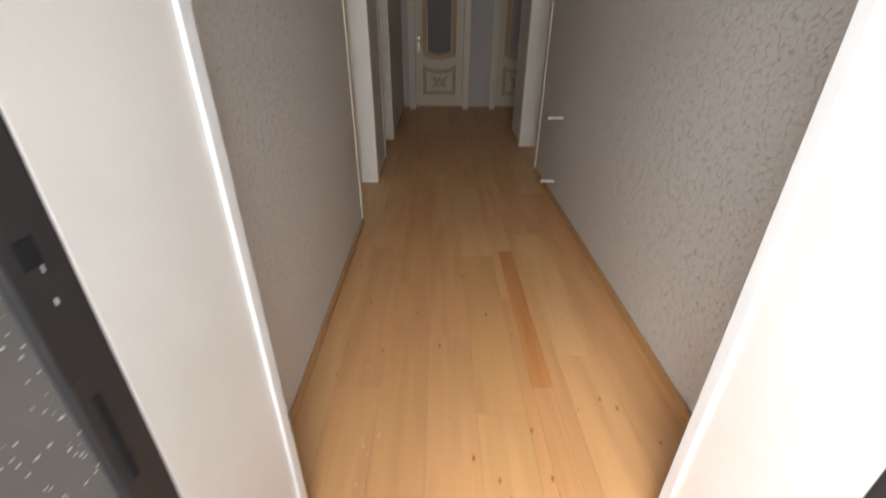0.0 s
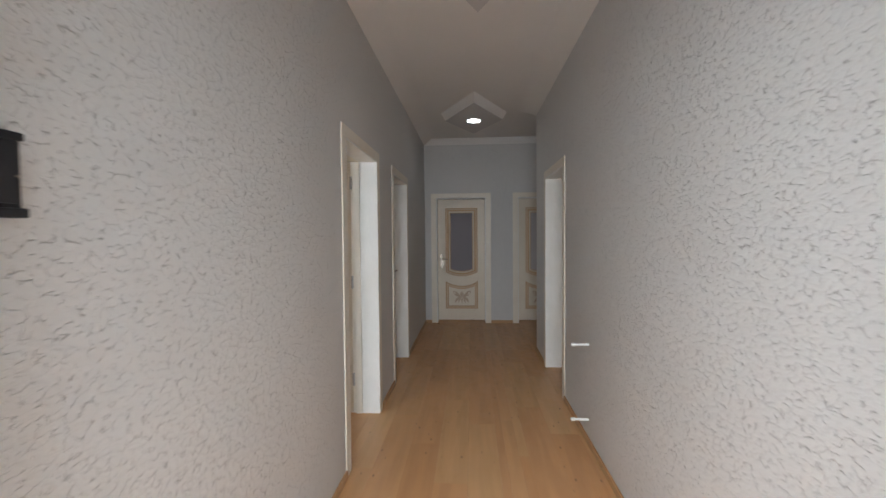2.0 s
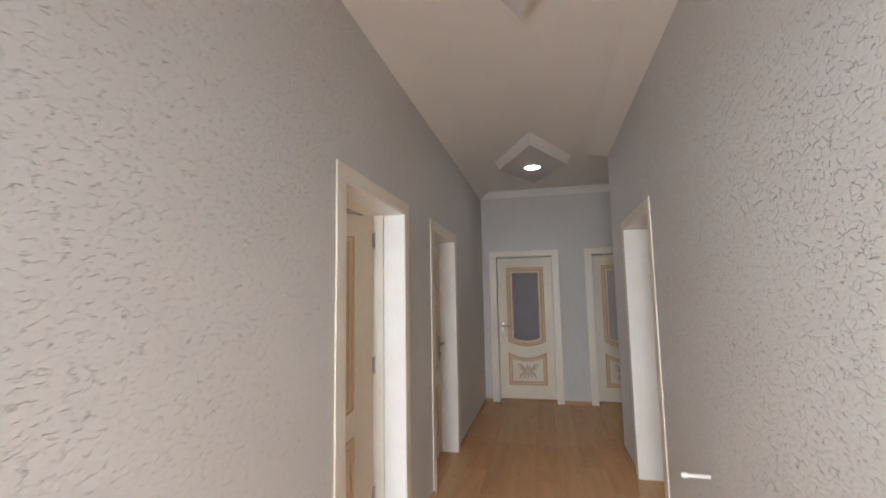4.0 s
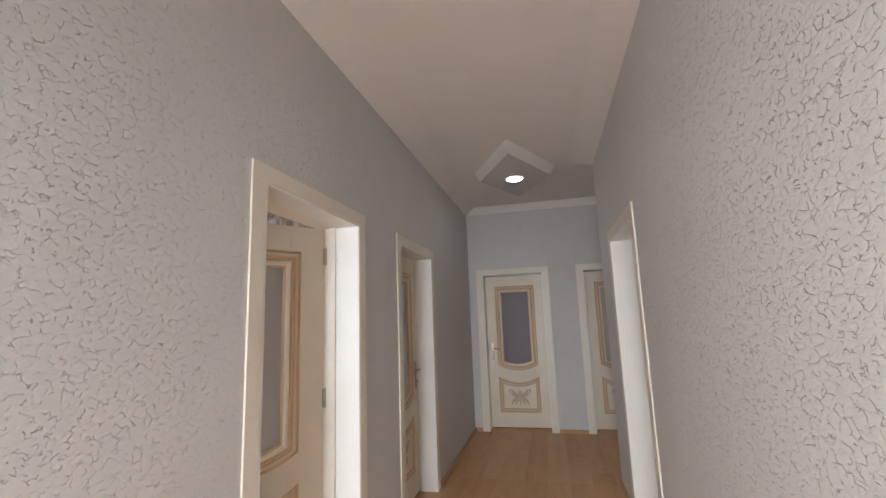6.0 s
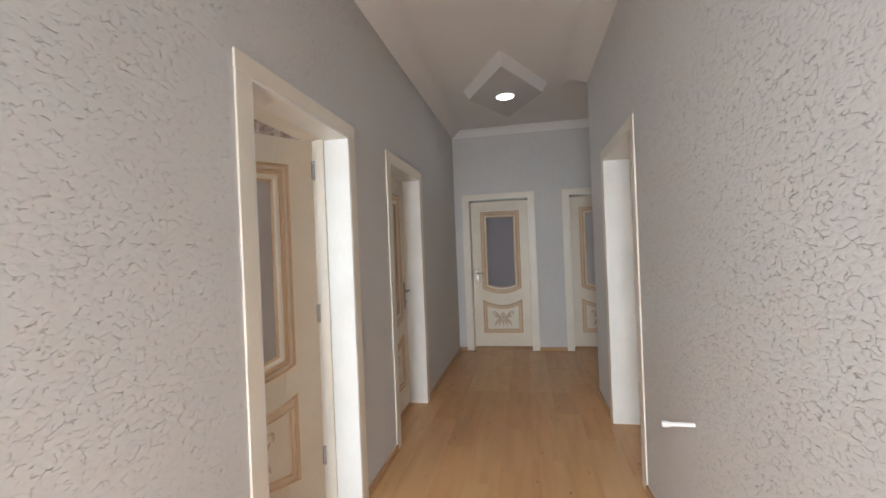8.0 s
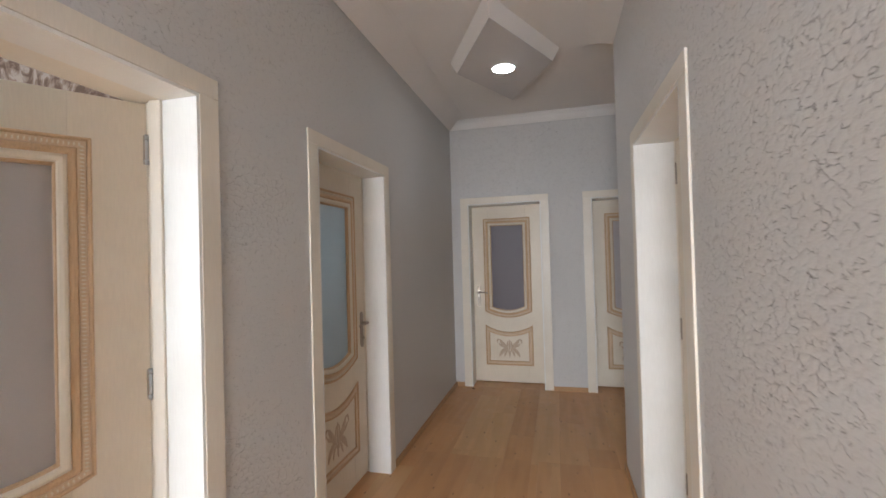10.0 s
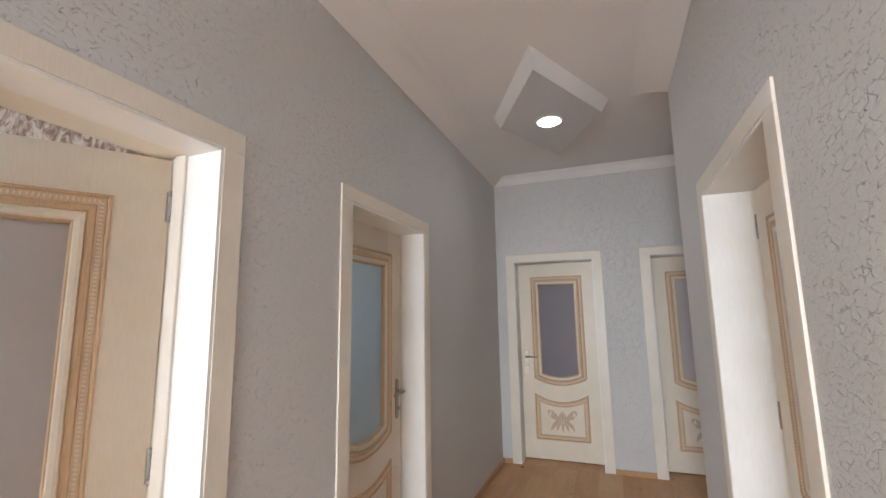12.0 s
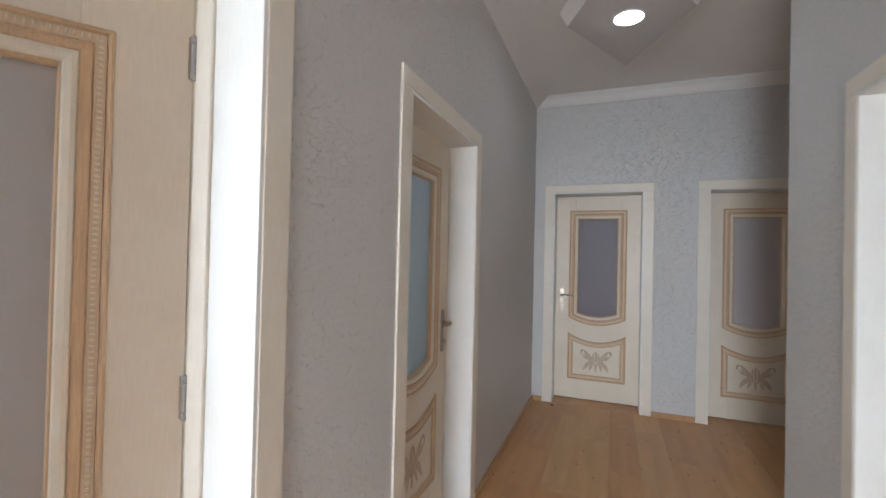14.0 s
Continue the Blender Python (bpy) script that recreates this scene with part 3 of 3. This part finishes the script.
for s, x in ((1, IN_L), (-1, IN_R)):
    fr = bmesh.new()
    box(fr, min(x, x - 0.05 * s), 0.735, 0, max(x, x - 0.05 * s), OUT_Y - 0.001, 2.10)
    soft(fr, 0.004)
    jamb = part("steel_jamb", fr, BLACKSTEEL, entry, "scuffed black steel door jamb")
    x2 = x + 0.0015 * s
    # lock recesses are not cut: thin black pads carry their inner shade
    for z, hgt, y, w in ((1.198, 0.016, 0.764, 0.012), (0.935, 0.075, 0.758, 0.006), (0.60, 0.075, 0.758, 0.006)):
        boxed("strike_slot", (min(x, x2), y - w, z - hgt, max(x, x2), y + w, z + hgt), VOIDBLACK, jamb, "thin black pad for the shade of a lock recess")
    x3 = x + 0.001 * s
    boxed("strike_plate", (min(x, x3), 0.738, 1.022, max(x, x3), 0.772, 1.046), BLACKSTEEL, jamb, "small worn steel strike plate")
rng = random.Random(11)
for i in range(11):
    y, z = rng.uniform(0.742, 0.80), rng.uniform(0.35, 1.75)
    boxed("scuff", (IN_L, y, z, IN_L + 0.0012, y + rng.uniform(0.001, 0.0022), z + rng.uniform(0.002, 0.014)), GREYPLASTIC, entry, "pale scuff on the black steel")
boxed("threshold", (IN_L, 0.735, -0.006, IN_R, OUT_Y + 0.03, 0.012), BLACKSTEEL, entry, "worn black steel threshold", 0.004)

# ---- ceiling boxes with lamps ----


def ceiling_box(m, lit):
    thing = empty("ceiling_light", m, "lozenge plaster box on the ceiling with a %s round lamp" % ("lit" if lit else "plain"), "ceiling light", group="ceiling boxes")
    h = HIGH - 2.918
    bm = bmesh.new()
    rings = []
    for k, z in ((1.0, 0.0), (1.005, 0.006), (1.14, h - 0.001)):
        rings.append([bm.verts.new((x * k, y * k, z)) for x, y in ((0, -0.735), (0.366, 0), (0, 0.735), (-0.366, 0))])
    bm.faces.new(rings[2])
    for a, b in zip(rings, rings[1:]):
        for i in range(4):
            bm.faces.new((a[i], a[(i + 1) % 4], b[(i + 1) % 4], b[i]))
    part("plaster_box", bm, CEILING, thing, "off-white plaster lozenge with sloped sides")
    # thin bottom panel, greyer than the sides
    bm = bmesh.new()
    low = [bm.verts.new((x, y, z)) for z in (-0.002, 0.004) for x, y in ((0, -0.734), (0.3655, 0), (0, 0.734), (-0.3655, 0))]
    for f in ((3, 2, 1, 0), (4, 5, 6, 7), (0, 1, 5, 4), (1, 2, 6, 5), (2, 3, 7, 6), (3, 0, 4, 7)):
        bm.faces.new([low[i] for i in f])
    part("underside", bm, BOXGREY, thing, "pale grey underside")
    bm = bmesh.new()
    tube(bm, (0, 0, -0.001), (0, 0, -0.010), 0.098, 0.090, 40)
    part("lamp_rim", bm, WHITEPIPE, thing, "thin white lamp rim")
    bm = bmesh.new()
    tube(bm, (0, 0, -0.0102), (0, 0, -0.016), 0.082, 0.070, 40)
    part("lamp_diffuser", bm, LED if lit else LEDOFF, thing, "round opal diffuser")
    return thing


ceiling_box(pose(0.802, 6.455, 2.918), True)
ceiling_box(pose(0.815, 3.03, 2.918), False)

# ---- fuse box on the corridor wall ----
fuse = empty("fuse_box", pose(0.001, 1.45, 1.565), "black plastic flush fuse box with four breakers on the wall", "fuse box")
bm = bmesh.new()
box(bm, 0, -0.088, -0.058, 0.022, 0.090, 0.064)
soft(bm, 0.006)
part("housing", bm, BLACKPLASTIC, fuse)
bm = bmesh.new()
box(bm, 0, -0.140, -0.046, 0.014, -0.086, 0.045)
soft(bm, 0.004)
part("side_flap", bm, BLACKPLASTIC, fuse)
for z0, z1, y1 in ((0.058, 0.072, 0.093), (-0.068, -0.052, 0.097)):
    boxed("edge_lip", (0, -0.090, z0, 0.027, y1, z1), BLACKPLASTIC, fuse, bevel=0.004)
bm = bmesh.new()
for y0, y1, z0, z1 in ((-0.076, -0.063, -0.045, 0.05), (0.019, 0.075, -0.045, 0.05), (-0.063, 0.019, 0.026, 0.05), (-0.063, 0.019, -0.045, -0.026)):
    box(bm, 0.020, y0, z0, 0.029, y1, z1)
part("cover_frame", bm, BLACKPLASTIC, fuse)
for i in range(4):
    y = -0.061 + i * 0.0195
    br = boxed("breaker", (0.010, y, -0.025, 0.030, y + 0.0190, 0.025), GREYPLASTIC, fuse, "pale grey circuit breaker", 0.001)
    boxed("toggle", (0.029, y + 0.004, -0.008, 0.037, y + 0.014, 0.011), DARKSLOT, br, "dark breaker toggle", 0.002)
boxed("screw", (0.021, 0.081, -0.002, 0.0235, 0.085, 0.002), STEEL, fuse)

# ---- capped pipe stubs on the wall ----


def pipe_stub(y, z):
    thing = empty("pipe_stub", pose(WIDTH, y, z), "short white plastic pipe stub with a cap, from the wall", "pipe stub", group="pipe stubs")
    bm = bmesh.new()
    tube(bm, (0.002, 0, 0), (-0.100, 0.004, -0.001), 0.0085, 0.0085, 16)
    part("pipe", bm, WHITEPIPE, thing, "", smooth=False)
    bm = bmesh.new()
    tube(bm, (-0.092, 0.004, -0.001), (-0.116, 0.005, -0.001), 0.0125, 0.0125, 16)
    tube(bm, (-0.116, 0.005, -0.001), (-0.121, 0.005, -0.001), 0.0125, 0.008, 16)
    part("cap", bm, WHITEPIPE, thing, "white screw cap")


pipe_stub(3.905, 0.690)
pipe_stub(3.905, 0.163)

# ---- crumbs on the floor ----
bm = bmesh.new()
rng = random.Random(5)
for i in range(46):
    x, y = (rng.gauss(0.32, 0.05), rng.uniform(1.3, 2.0)) if i < 18 else (rng.uniform(0.05, 1.5), rng.uniform(1.3, 7.6))
    r = rng.uniform(0.0012, 0.0032)
    bmesh.ops.create_icosphere(bm, subdivisions=1, radius=r, matrix=Matrix.Translation((x, y, r * 0.5)) @ Matrix.Diagonal((1, rng.uniform(0.7, 1.8), 0.6, 1)))
tagged(linked("plaster_crumbs", bm, CRUMB), "scattered pale plaster crumbs on the plank floor", "crumbs", kind="stuff")

bm = bmesh.new()
bmesh.ops.create_icosphere(bm, subdivisions=2, radius=0.014, matrix=Matrix.Translation((0.215, 7.87, 0.006)) @ Matrix.Diagonal((1.3, 0.8, 0.5, 1)))
for v in bm.verts:
    v.co += noise.noise_vector(v.co * 90) * 0.003
tagged(linked("dirt_clod", bm, SUBFLOOR), "small dark clod of dirt on the floor by the door", "dirt")

# ---- floor planks ----
floor = empty("floor", pose(0, 0, 0), "honey-coloured laminate plank floor with small knots", "floor", "structure")
PW, PL = 0.2, 1.285
cache = {}


def plank(x0, x1, y0, y1, mat=FLOOR):
    key = (mat.name, round(x1 - x0, 4), round(y1 - y0, 4))
    if key not in cache:
        g = 0.0002
        w, l = x1 - x0, y1 - y0
        bm = bmesh.new()
        lo = [bm.verts.new(p) for p in ((g, g, -0.006), (w - g, g, -0.006), (w - g, l - g, -0.006), (g, l - g, -0.006))]
        e = 0.0003
        hi = [bm.verts.new(p) for p in ((e, e, 0), (w - e, e, 0), (w - e, l - e, 0), (e, l - e, 0))]
        bm.faces.new(hi)
        for i in range(4):
            bm.faces.new((lo[i], lo[(i + 1) % 4], hi[(i + 1) % 4], hi[i]))
        bmesh.ops.recalc_face_normals(bm, faces=bm.faces)
        data = bpy.data.meshes.new("plank")
        bm.to_mesh(data)
        bm.free()
        data.materials.append(mat)
        cache[key] = data
    ob = new("plank", cache[key])
    ob.location = (x0, y0, 0)
    ob.parent = floor


def lay(x0, x1, y0, y1):
    """Planks in staggered columns over a rectangle of the plan; columns are counted from one common line."""
    k0, k1 = math.floor((x0 - 0.134) / PW), math.ceil((x1 - 0.134) / PW)
    for k in range(k0, k1):
        a, b = max(x0, 0.134 + k * PW), min(x1, 0.134 + (k + 1) * PW)
        if b - a < 0.004:
            continue
        y = 0.825 - PL * ((k * 0.37 + 0.29) % 1.0)
        while y < y1:
            c, d = max(y, y0), min(y + PL, y1)
            if d - c > 0.004:
                plank(a, b, c, d)
            y += PL


lay(0.0, 0.985, NEAR, CORNER)
lay(1.073, WIDTH, NEAR, CORNER)
for a, b, mat in ((NEAR, 1.735, FLOOR), (1.735, 2.95, REDFLOOR), (2.95, 4.235, FLOOR), (4.235, 5.52, FLOOR), (5.52, CORNER, FLOOR)):
    plank(0.985, 1.073, a, b, mat)
lay(0.0, 4.0, CORNER, END)
lay(IN_L, IN_R, OUT_Y + 0.03, NEAR)
lay(-0.45, 0.0, *DOORS_L[0])
lay(-0.25, 0.0, *DOORS_L[1])
lay(WIDTH, WIDTH + 0.25, *DOOR_R)
lay(*DOORS_E[0], END, END + 0.25)
lay(*DOORS_E[1], END, END + 0.25)
lay(-3.5, -0.45, NEAR, 4.78)
